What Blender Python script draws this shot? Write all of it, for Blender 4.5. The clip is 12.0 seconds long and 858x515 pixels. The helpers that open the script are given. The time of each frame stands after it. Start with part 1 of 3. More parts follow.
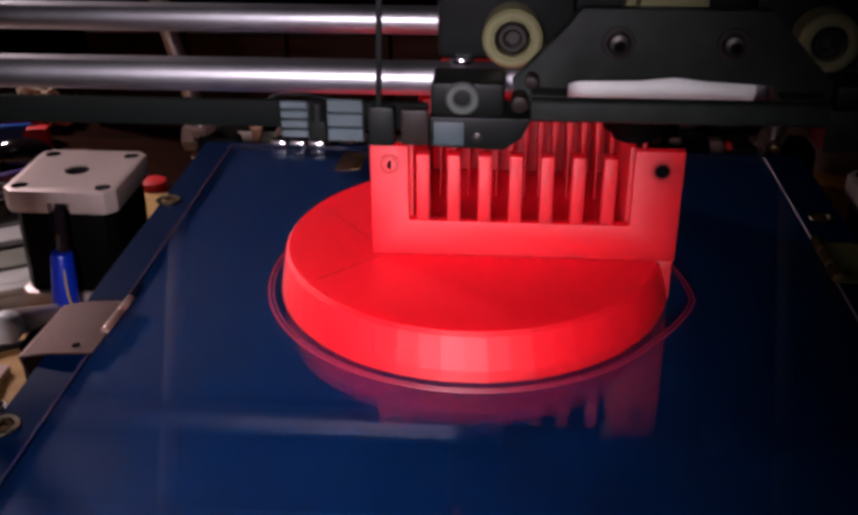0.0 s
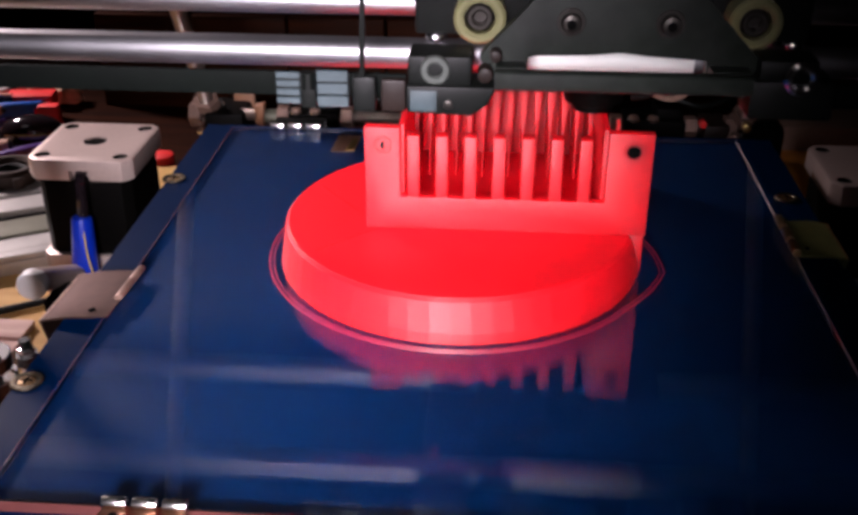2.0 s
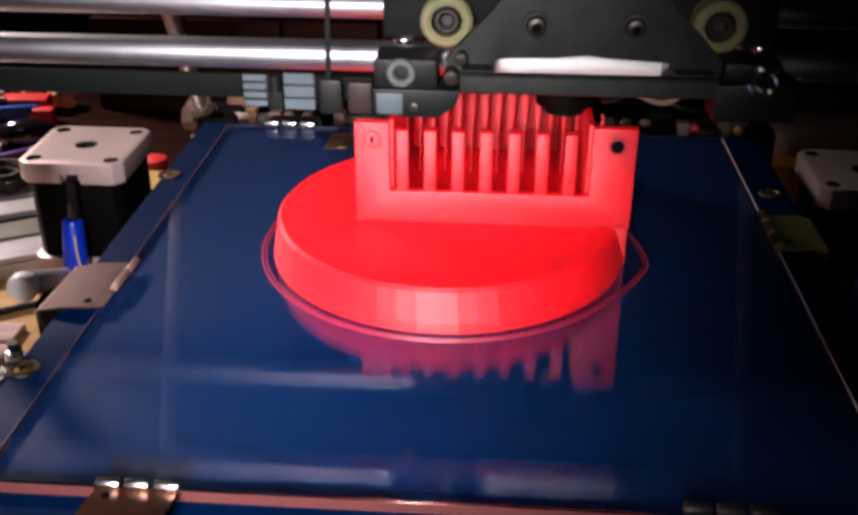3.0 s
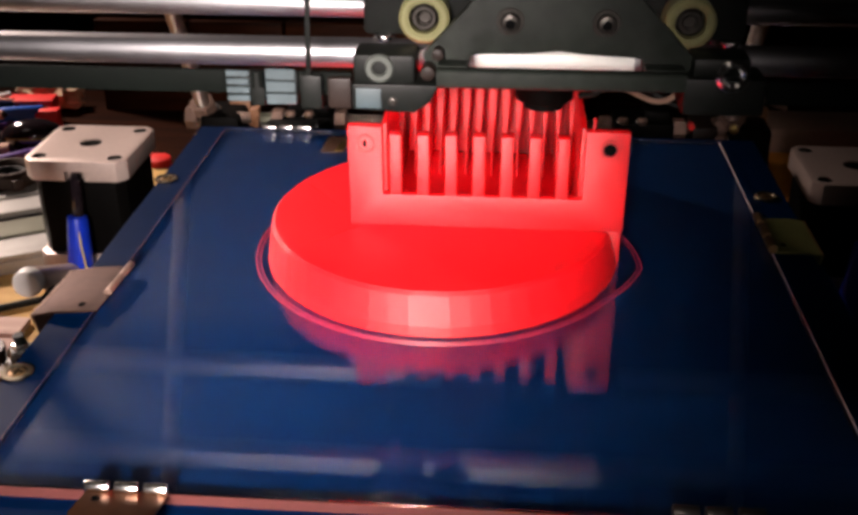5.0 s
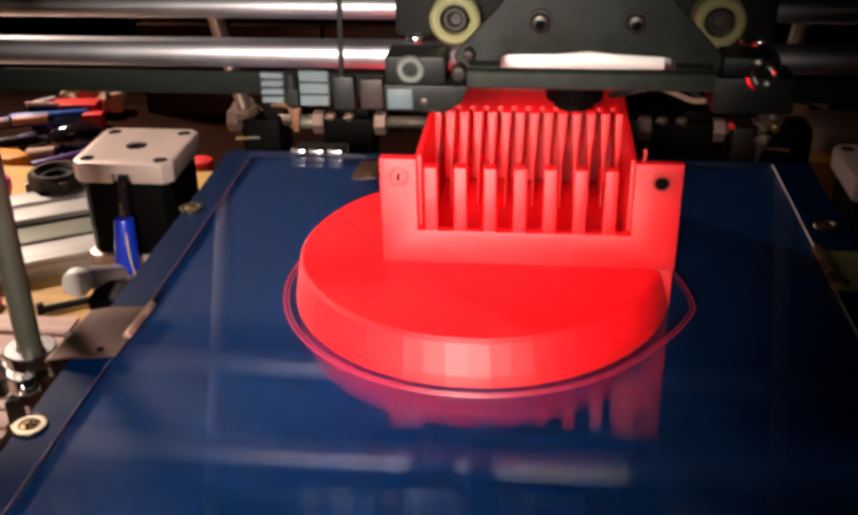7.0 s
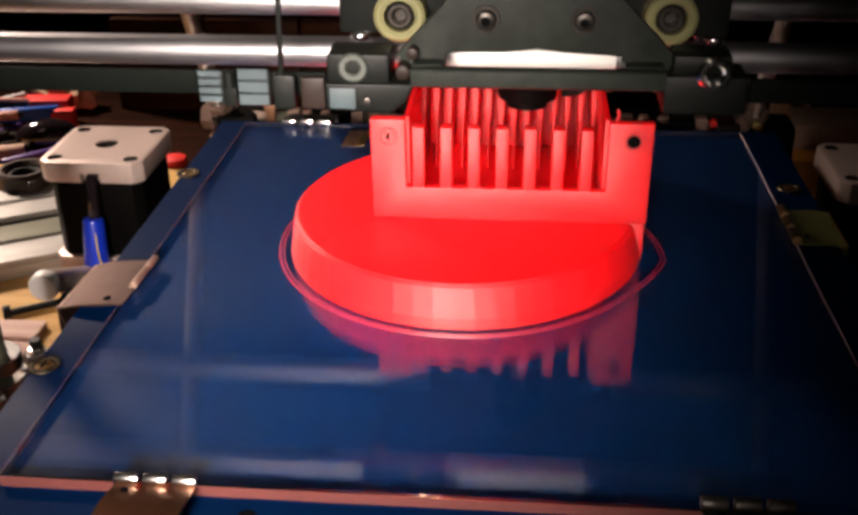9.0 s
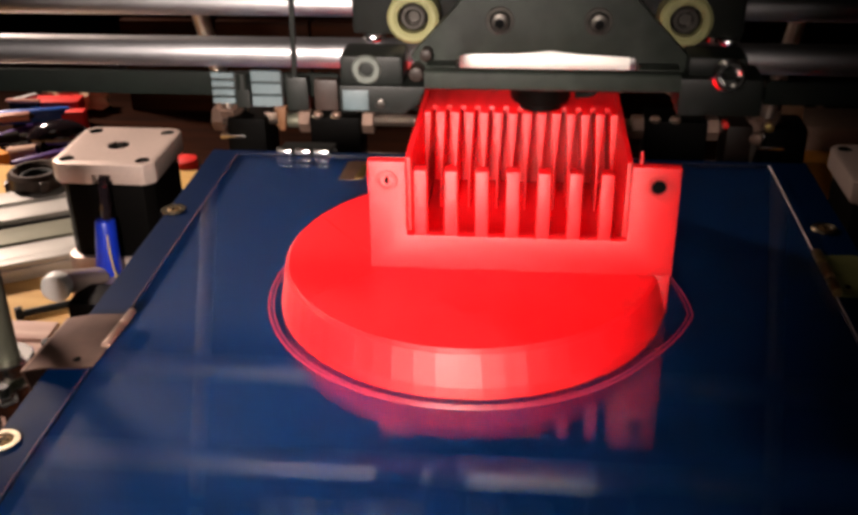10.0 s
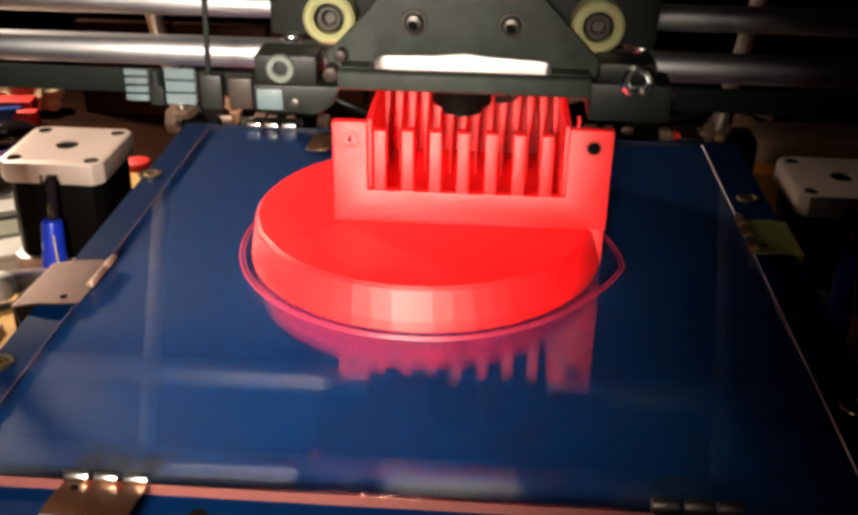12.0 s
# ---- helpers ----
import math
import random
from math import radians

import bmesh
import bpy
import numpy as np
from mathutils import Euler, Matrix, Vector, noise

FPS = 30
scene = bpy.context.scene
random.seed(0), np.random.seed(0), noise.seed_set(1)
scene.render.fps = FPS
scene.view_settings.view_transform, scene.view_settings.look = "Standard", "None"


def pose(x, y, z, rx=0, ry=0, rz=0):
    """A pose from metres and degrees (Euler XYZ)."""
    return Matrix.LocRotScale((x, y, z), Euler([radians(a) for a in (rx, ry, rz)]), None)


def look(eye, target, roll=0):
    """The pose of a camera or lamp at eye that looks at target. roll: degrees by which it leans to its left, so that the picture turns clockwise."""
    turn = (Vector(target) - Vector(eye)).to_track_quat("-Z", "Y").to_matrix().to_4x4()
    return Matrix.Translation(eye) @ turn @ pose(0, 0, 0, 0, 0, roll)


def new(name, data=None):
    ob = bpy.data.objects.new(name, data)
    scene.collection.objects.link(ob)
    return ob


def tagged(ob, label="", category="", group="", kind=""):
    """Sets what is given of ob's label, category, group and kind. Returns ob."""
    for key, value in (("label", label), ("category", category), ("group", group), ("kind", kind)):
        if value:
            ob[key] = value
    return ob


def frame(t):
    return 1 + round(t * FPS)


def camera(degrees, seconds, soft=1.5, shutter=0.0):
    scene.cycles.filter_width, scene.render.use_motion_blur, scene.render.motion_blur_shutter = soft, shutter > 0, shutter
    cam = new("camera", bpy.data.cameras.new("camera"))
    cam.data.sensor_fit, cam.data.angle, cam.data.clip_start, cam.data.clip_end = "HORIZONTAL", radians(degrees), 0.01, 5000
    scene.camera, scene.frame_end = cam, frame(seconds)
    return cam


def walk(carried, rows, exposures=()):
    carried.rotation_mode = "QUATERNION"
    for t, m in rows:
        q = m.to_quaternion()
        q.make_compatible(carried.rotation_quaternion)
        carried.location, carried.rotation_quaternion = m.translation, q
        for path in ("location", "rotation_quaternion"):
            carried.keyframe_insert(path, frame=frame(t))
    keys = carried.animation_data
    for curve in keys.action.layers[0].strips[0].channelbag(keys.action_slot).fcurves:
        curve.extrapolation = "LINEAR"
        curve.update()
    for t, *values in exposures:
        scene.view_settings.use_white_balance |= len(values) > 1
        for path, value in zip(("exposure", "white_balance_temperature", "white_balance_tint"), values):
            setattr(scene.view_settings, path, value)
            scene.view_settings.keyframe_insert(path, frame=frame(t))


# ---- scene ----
cam = camera(45.06, 12.0, soft=3.4, shutter=0.4)


def cam_pose(x, y, z, yaw, pitch, roll):
    return pose(x, y, z, 0, 0, yaw) @ pose(0, 0, 0, 90 + pitch) @ pose(0, 0, 0, 0, 0, roll)


# hand-held camera: seconds, metres, yaw, pitch, roll
PATH = [
    (0.0, 0.1041, -0.1468, 0.1406, 4.45, -26.99, -0.27),
    (0.5, 0.1043, -0.1581, 0.1442, 4.43, -27.34, -0.36),
    (1.0, 0.1052, -0.1689, 0.1472, 4.18, -27.23, -0.20),
    (1.5, 0.1062, -0.1765, 0.1470, 4.24, -27.79, -0.03),
    (2.0, 0.1067, -0.1787, 0.1474, 3.99, -27.70, 0.20),
    (2.5, 0.1097, -0.1789, 0.1463, 4.13, -27.56, 0.41),
    (3.0, 0.1107, -0.1792, 0.1473, 4.01, -27.45, 0.23),
    (4.8, 0.1148, -0.1854, 0.1479, 4.17, -27.31, -0.01),
    (5.0, 0.1147, -0.1863, 0.1477, 4.43, -27.28, -0.05),
    (5.5, 0.1134, -0.1901, 0.1486, 5.02, -27.24, -0.67),
    (6.0, 0.1134, -0.1938, 0.1503, 7.11, -27.04, -1.53),
    (6.5, 0.1129, -0.1923, 0.1498, 6.69, -27.07, -1.20),
    (7.0, 0.1118, -0.1896, 0.1484, 6.50, -27.15, -1.11),
    (7.5, 0.1105, -0.1869, 0.1473, 6.29, -27.32, -0.99),
    (7.7, 0.1096, -0.1860, 0.1476, 6.22, -27.34, -0.84),
    (9.3, 0.1123, -0.1798, 0.1468, 5.25, -27.51, -0.67),
    (9.5, 0.1117, -0.1797, 0.1469, 5.58, -27.41, -0.87),
    (10.0, 0.1105, -0.1797, 0.1469, 5.80, -27.46, -0.83),
    (10.5, 0.1136, -0.1773, 0.1449, 4.53, -27.43, -0.27),
    (11.0, 0.1142, -0.1776, 0.1461, 4.10, -27.36, -0.08),
    (11.5, 0.1166, -0.1793, 0.1477, 3.34, -26.66, 0.78),
    (12.0, 0.1150, -0.1804, 0.1451, 3.43, -26.88, 0.99),
]
walk(cam, [(r[0], cam_pose(*r[1:])) for r in PATH],
     exposures=[(0.0, -2.0, 5500, 33), (0.25, -1.68, 5500, 32), (0.5, -1.38, 5500, 31), (1.2, -1.1, 5500, 30), (3.0, -0.94, 5600, 25), (5.0, -0.8, 6100, 20), (9.5, -0.73, 6400, 18), (11.0, -0.72, 6500, 17), (11.5, -0.52, 6550, 12), (12.0, -0.3, 6550, 10)])

# ---- light ----
world = bpy.data.worlds.new("room_air")
scene.world = world
world.use_nodes = True
world.node_tree.nodes["Background"].inputs[0].default_value = (1.0, 0.8, 0.62, 1)
world.node_tree.nodes["Background"].inputs[1].default_value = 0.005


def area_lamp(name, eye, target, size, power, colour, spread=180):
    data = bpy.data.lights.new(name, "AREA")
    data.shape, data.size, data.energy, data.color, data.spread = "DISK", size, power, colour, radians(spread)
    ob = new(name, data)
    ob.matrix_world = look(eye, target)
    return ob


def spot_lamp(name, eye, target, radius, power, colour, cone):
    data = bpy.data.lights.new(name, "SPOT")
    data.energy, data.color, data.shadow_soft_size = power, colour, radius
    data.spot_size, data.spot_blend = radians(cone), 1.0
    new(name, data).matrix_world = look(eye, target)


# a work lamp beside the camera, and a desk lamp standing behind the tool heap
spot_lamp("work_lamp_light", (0.048, -0.34, 0.178), (0.056, 0.085, 0.014), 0.055, 68.0, (1.0, 0.88, 0.74), 28.5)
spot_lamp("desk_lamp_light", (-0.57, 0.63, 0.44), (-0.15, 0.245, -0.05), 0.05, 78.0, (1.0, 0.80, 0.63), 45)
# unseen ceiling lamp, added as a weak fill for the closed room
area_lamp("ceiling_fill_light", (-0.5, -0.6, 1.55), (-0.2, 0.1, 0.0), 0.45, 0.5, (1.0, 0.84, 0.66))

# ---- materials ----


def mat(name, colour, rough=0.5, metal=0.0, vary=0.12, scale=300.0, bump=0.15, coat=0.0, spec=0.5, blotch=40.0):
    m = bpy.data.materials.new(name)
    m.use_nodes = True
    nt = m.node_tree
    b = nt.nodes["Principled BSDF"]
    b.inputs["Metallic"].default_value = metal
    b.inputs["Specular IOR Level"].default_value = spec
    b.inputs["Coat Weight"].default_value = coat
    tc = nt.nodes.new("ShaderNodeTexCoord")
    fine = nt.nodes.new("ShaderNodeTexNoise")
    fine.inputs["Scale"].default_value = scale
    fine.inputs["Detail"].default_value = 5
    big = nt.nodes.new("ShaderNodeTexNoise")
    big.inputs["Scale"].default_value = blotch
    big.inputs["Detail"].default_value = 3
    for n in (fine, big):
        nt.links.new(tc.outputs["Object"], n.inputs["Vector"])
    add = nt.nodes.new("ShaderNodeMath")
    add.operation = "ADD"
    nt.links.new(fine.outputs["Fac"], add.inputs[0])
    nt.links.new(big.outputs["Fac"], add.inputs[1])
    ramp = nt.nodes.new("ShaderNodeMapRange")
    ramp.inputs["From Min"].default_value = 0.6
    ramp.inputs["From Max"].default_value = 1.4
    nt.links.new(add.outputs[0], ramp.inputs["Value"])
    mix = nt.nodes.new("ShaderNodeMix")
    mix.data_type = "RGBA"
    mix.inputs["A"].default_value = tuple(c * (1 - vary) for c in colour) + (1,)
    mix.inputs["B"].default_value = tuple(min(1, c * (1 + vary)) for c in colour) + (1,)
    nt.links.new(ramp.outputs[0], mix.inputs["Factor"])
    nt.links.new(mix.outputs["Result"], b.inputs["Base Color"])
    rr = nt.nodes.new("ShaderNodeMapRange")
    rr.inputs["To Min"].default_value = max(0.02, rough * 0.8)
    rr.inputs["To Max"].default_value = min(1, rough * 1.2)
    nt.links.new(big.outputs["Fac"], rr.inputs["Value"])
    nt.links.new(rr.outputs[0], b.inputs["Roughness"])
    if bump:
        bp = nt.nodes.new("ShaderNodeBump")
        bp.inputs["Strength"].default_value = bump
        bp.inputs["Distance"].default_value = 0.0004
        nt.links.new(fine.outputs["Fac"], bp.inputs["Height"])
        nt.links.new(bp.outputs[0], b.inputs["Normal"])
    return m


def add_bands(m, axis, period, depth, strength):
    """Fine parallel ridges in a material, as of printed layers, threads or grain."""
    nt = m.node_tree
    b = nt.nodes["Principled BSDF"]
    tc = nt.nodes.new("ShaderNodeTexCoord")
    wv = nt.nodes.new("ShaderNodeTexWave")
    wv.bands_direction = axis
    wv.inputs["Scale"].default_value = 2 * math.pi / 20 / period
    wv.inputs["Distortion"].default_value = 0.4
    nt.links.new(tc.outputs["Object"], wv.inputs["Vector"])
    bp = nt.nodes.new("ShaderNodeBump")
    bp.inputs["Strength"].default_value = strength
    bp.inputs["Distance"].default_value = depth
    nt.links.new(wv.outputs["Fac"], bp.inputs["Height"])
    old = b.inputs["Normal"].links
    if old:
        nt.links.new(old[0].from_socket, bp.inputs["Normal"])
    nt.links.new(bp.outputs[0], b.inputs["Normal"])
    return m


def wood(name, dark, light, axis="X", rough=0.55, spec=0.2):
    m = mat(name, light, rough, 0, 0.1, 200, 0.1, spec=spec)
    nt = m.node_tree
    b = nt.nodes["Principled BSDF"]
    tc = nt.nodes.new("ShaderNodeTexCoord")
    mp = nt.nodes.new("ShaderNodeMapping")
    mp.inputs["Scale"].default_value = (4, 60, 60) if axis == "X" else (60, 4, 60)
    ns = nt.nodes.new("ShaderNodeTexNoise")
    ns.inputs["Scale"].default_value = 3.0
    ns.inputs["Detail"].default_value = 6
    mix = nt.nodes.new("ShaderNodeMix")
    mix.data_type = "RGBA"
    mix.inputs["A"].default_value, mix.inputs["B"].default_value = dark + (1,), light + (1,)
    mr = nt.nodes.new("ShaderNodeMapRange")
    mr.inputs["From Min"].default_value, mr.inputs["From Max"].default_value = 0.35, 0.65
    nt.links.new(tc.outputs["Object"], mp.inputs["Vector"])
    nt.links.new(mp.outputs[0], ns.inputs["Vector"])
    nt.links.new(ns.outputs["Fac"], mr.inputs["Value"])
    nt.links.new(mr.outputs[0], mix.inputs["Factor"])
    nt.links.new(mix.outputs["Result"], b.inputs["Base Color"])
    return m


RED = add_bands(mat("red_plastic", (0.90, 0.0048, 0.0072), 0.46, 0, 0.06, 500, 0.1, spec=0.5), "Z", 0.0004, 0.00008, 0.5)
RED.node_tree.nodes["Principled BSDF"].inputs["Subsurface Weight"].default_value = 0.85
RED.node_tree.nodes["Principled BSDF"].inputs["Subsurface Radius"].default_value = (0.010, 0.0006, 0.0006)
RED.node_tree.nodes["Principled BSDF"].inputs["Subsurface Scale"].default_value = 1.0
BLUE = mat("blue_bed_paint", (0.0001, 0.0074, 0.034), 0.5, 0, 0.15, 250, 0.06, spec=0.025)
DULL = mat("dull_grey_metal", (0.085, 0.095, 0.085), 0.45, 0.4)
DARKSTEEL = mat("dark_oxide_steel", (0.05, 0.045, 0.04), 0.4, 0.8)
STEEL = mat("polished_steel", (0.39, 0.385, 0.40), 0.42, 1, 0.06, 400, 0.03)
CHROME = mat("bright_nickel", (0.80, 0.79, 0.77), 0.20, 1, 0.08, 500, 0.1)
CLIPSTEEL = mat("worn_clip_steel", (0.060, 0.035, 0.028), 0.55, 1.0, 0.25, 300, 0.12)
OLIVE = mat("olive_lacquered_steel", (0.12, 0.125, 0.04), 0.45, 0.3, 0.35, 220, 0.15)
WASHER = mat("yellow_zinc_washer", (0.52, 0.45, 0.33), 0.25, 1.0, 0.25, 350, 0.15)
SLEEVE = mat("white_rod_glare", (0.80, 0.81, 0.76), 0.3, 0, 0.05, 400, 0.03)
# shiny clip steel; brown of the reflected wood is painted into its colour
WOODREFLECT = mat("brown_reflection_clip_steel", (0.20, 0.085, 0.04), 0.3, 0.95, 0.25, 250, 0.12)
SKIRTRED = mat("thin_red_filament", (0.30, 0.012, 0.035), 0.45)
ALU = mat("cast_aluminium", (0.48, 0.38, 0.335), 0.42, 0.35, 0.1, 600, 0.2)
ALU_LIGHT = mat("anodised_aluminium", (0.52, 0.51, 0.48), 0.4, 0.6, 0.06, 400, 0.05)
BLACK = mat("black_plastic", (0.0030, 0.0041, 0.0033), 0.5, 0, 0.25, 300, 0.2, spec=0.22)
CHARCOAL = add_bands(mat("charcoal_printed_plastic", (0.0108, 0.0145, 0.0110), 0.55, 0, 0.6, 260, 0.5, spec=0.22, blotch=70), "Z", 0.0004, 0.00008, 0.4)
RUBBER = mat("black_rubber_belt", (0.0020, 0.0033, 0.0025), 0.65, 0, 0.35, 300, 0.2, spec=0.07)
MOTORBLACK = mat("black_enamel", (0.0016, 0.0014, 0.0012), 0.55, 0, 0.2, 300, 0.15, spec=0.05)
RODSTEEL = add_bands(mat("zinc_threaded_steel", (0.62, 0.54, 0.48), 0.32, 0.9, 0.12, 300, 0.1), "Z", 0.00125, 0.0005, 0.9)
# ridges along x; darker copy of the zinc, shade behind the bed in colour
RODSTEEL_SHADED = add_bands(mat("zinc_threaded_steel_shaded", (0.34, 0.28, 0.24), 0.32, 0.9, 0.12, 300, 0.1), "X", 0.00125, 0.0005, 0.9)
GREYROD = mat("dull_steel", (0.16, 0.163, 0.12), 0.5, 0.5, 0.15, 120, 0.1)
IVORY = mat("ivory_plastic", (0.17, 0.165, 0.075), 0.35, 0, 0.12, 300, 0.1)
WHITE = mat("white_plastic", (0.78, 0.78, 0.76), 0.45, 0, 0.06, 300, 0.08)
PALEBLUE = mat("pale_blue_tape", (0.045, 0.066, 0.074), 0.5, 0, 0.25, 260, 0.3)
CONNECTOR = mat("blue_heat_shrink", (0.008, 0.035, 0.50), 0.3, 0, 0.2, 200, 0.2)
YELLOWWIRE = mat("yellow_wire", (0.55, 0.42, 0.12), 0.4)
BOARD = wood("pale_birch_board", (0.58, 0.34, 0.11), (0.70, 0.45, 0.16))
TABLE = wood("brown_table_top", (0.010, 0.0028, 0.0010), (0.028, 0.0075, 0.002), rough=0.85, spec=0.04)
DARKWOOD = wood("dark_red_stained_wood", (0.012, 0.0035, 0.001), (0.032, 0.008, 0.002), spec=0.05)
PINKWOOD = wood("pinkish_laminate", (0.58, 0.38, 0.32), (0.70, 0.52, 0.44))
ORANGE = mat("orange_card", (0.70, 0.26, 0.02), 0.6, 0, 0.15)
KRAFT = mat("kraft_card", (0.46, 0.29, 0.21), 0.75, 0, 0.15, 300, 0.2)
BROWN = mat("brown_tape", (0.035, 0.016, 0.008), 0.4, 0, 0.3, 200, 0.1)
MAGENTA = mat("magenta_plastic", (0.75, 0.03, 0.36), 0.4)
REDCARD = mat("red_card", (0.75, 0.018, 0.012), 0.5)
BLUEPEN = mat("blue_plastic", (0.012, 0.10, 0.50), 0.35)
PURPLE = mat("purple_plastic", (0.075, 0.03, 0.20), 0.4)
GLOSSBLACK = mat("gloss_black", (0.012, 0.008, 0.010), 0.12, 0, 0.2, 200, 0.02, coat=0.5)
CREAM = mat("cream_paper", (0.66, 0.50, 0.32), 0.8, 0, 0.2, 200, 0.5)
ZINCNUT = mat("pinkish_zinc", (0.24, 0.155, 0.12), 0.38, 0.5, 0.2, 300, 0.2)
TAN = mat("tan_plastic", (0.22, 0.10, 0.045), 0.5, 0, 0.2, 250, 0.2)
UMBER = mat("umber_plastic", (0.014, 0.008, 0.006), 0.5, 0, 0.3, 250, 0.3, spec=0.25)
SALMON = mat("salmon_plastic", (0.55, 0.24, 0.17), 0.45, 0, 0.15)
TARNISH = mat("tarnished_brass", (0.20, 0.12, 0.05), 0.4, 0.7, 0.3, 500, 0.2)
BRASS = mat("brass", (0.60, 0.42, 0.16), 0.3, 1)
WALL = mat("dark_painted_wall", (0.045, 0.036, 0.030), 0.8, 0, 0.2, 60, 0.2, blotch=3)
# flat pieces in this near-black stand for holes; their shade is the colour
HOLE = mat("recess_shade", (0.004, 0.004, 0.004), 0.8, spec=0.0)

GLASS = bpy.data.materials.new("float_glass")
GLASS.use_nodes = True
g = GLASS.node_tree
gb = g.nodes["Principled BSDF"]
gb.inputs["Base Color"].default_value = (0.97, 0.985, 0.98, 1)
gb.inputs["Roughness"].default_value = 0.0
gb.inputs["IOR"].default_value = 1.40
gb.inputs["Transmission Weight"].default_value = 1.0
gn = g.nodes.new("ShaderNodeTexNoise")
gn.inputs["Scale"].default_value = 35
gn.inputs["Detail"].default_value = 6
gm = g.nodes.new("ShaderNodeMapRange")
gm.inputs["To Min"].default_value, gm.inputs["To Max"].default_value = 0.0, 0.007
gt = g.nodes.new("ShaderNodeTexCoord")
g.links.new(gt.outputs["Object"], gn.inputs["Vector"])
g.links.new(gn.outputs["Fac"], gm.inputs["Value"])
g.links.new(gm.outputs[0], gb.inputs["Roughness"])
# the red part's reflection in the glass edge is painted into this colour
GLASSEDGE = mat("red_reflection_glass_edge", (0.115, 0.034, 0.030), 0.45, 0, 0.15, 600, 0.3)
# bright line along the right rim: its glint is put into the colour
GLINTRIM = mat("glinting_glass_rim", (0.42, 0.33, 0.34), 0.4, 0, 0.5, 500, 0.4)
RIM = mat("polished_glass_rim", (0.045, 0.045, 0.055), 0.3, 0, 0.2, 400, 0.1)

# ---- building helpers (all lengths in millimetres) ----
MM = 0.001


def box(x0, x1, y0, y1, z0, z1, bevel=0.4, seg=2):
    bm = bmesh.new()
    bmesh.ops.create_cube(bm, size=1)
    for v in bm.verts:
        v.co = Vector((x0 if v.co.x < 0 else x1, y0 if v.co.y < 0 else y1, z0 if v.co.z < 0 else z1))
    if bevel:
        bmesh.ops.bevel(bm, geom=bm.edges[:], offset=bevel, segments=seg, profile=0.6, affect="EDGES")
    return bm


def rod(p0, p1, r, r1=None, seg=24, bevel=0.0):
    p0, p1 = Vector(p0), Vector(p1)
    d = p1 - p0
    bm = bmesh.new()
    bmesh.ops.create_cone(bm, cap_ends=True, segments=seg, radius1=r, radius2=r if r1 is None else r1, depth=d.length)
    if bevel:
        rim = [e for e in bm.edges if any(len(f.verts) > 4 for f in e.link_faces)]
        bmesh.ops.bevel(bm, geom=rim, offset=bevel, segments=2, profile=0.5, affect="EDGES")
    m = Matrix.Translation((p0 + p1) / 2) @ d.to_track_quat("Z", "Y").to_matrix().to_4x4()
    bmesh.ops.transform(bm, matrix=m, verts=bm.verts)
    return bm


def ring(centre, axis, r_out, r_in, height, seg=32, soft=0.4):
    """A turned ring or washer: a rounded rectangle swept round the axis."""
    h, s = height / 2, min(soft, height / 3, (r_out - r_in) / 3)
    prof = [(r_in, -h + s), (r_in + s, -h), (r_out - s, -h), (r_out, -h + s), (r_out, h - s), (r_out - s, h), (r_in + s, h), (r_in, h - s)]
    bm = bmesh.new()
    loops = [[bm.verts.new((r * math.cos(a), r * math.sin(a), z)) for r, z in prof] for a in (2 * math.pi * k / seg for k in range(seg))]
    n = len(prof)
    for k in range(seg):
        a, b = loops[k], loops[(k + 1) % seg]
        for j in range(n):
            bm.faces.new((a[j], b[j], b[(j + 1) % n], a[(j + 1) % n]))
    bmesh.ops.recalc_face_normals(bm, faces=bm.faces)
    m = Matrix.Translation(centre) @ Vector(axis).to_track_quat("Z", "Y").to_matrix().to_4x4()
    bmesh.ops.transform(bm, matrix=m, verts=bm.verts)
    return bm


def prism(outline, axis, a0, a1, bevel=0.3):
    """An outline extruded along an axis: 'x' takes (y, z), 'y' takes (x, z), 'z' takes (x, y)."""
    place = {"x": lambda u, v, w: (w, u, v), "y": lambda u, v, w: (u, w, v), "z": lambda u, v, w: (u, v, w)}[axis]
    bm = bmesh.new()
    lo = [bm.verts.new(place(u, v, a0)) for u, v in outline]
    hi = [bm.verts.new(place(u, v, a1)) for u, v in outline]
    n = len(outline)
    bm.faces.new(lo)
    bm.faces.new(hi[::-1])
    for k in range(n):
        bm.faces.new((lo[k], hi[k], hi[(k + 1) % n], lo[(k + 1) % n]))
    bmesh.ops.recalc_face_normals(bm, faces=bm.faces)
    if bevel:
        bmesh.ops.bevel(bm, geom=bm.edges[:], offset=bevel, segments=2, profile=0.6, affect="EDGES")
    return bm


def join(*bms):
    out = bmesh.new()
    for b in bms:
        me = bpy.data.meshes.new("tmp")
        b.to_mesh(me)
        out.from_mesh(me)
        bpy.data.meshes.remove(me)
        b.free()
    return out


def turned(bm, m):
    bmesh.ops.transform(bm, matrix=m, verts=bm.verts)
    return bm


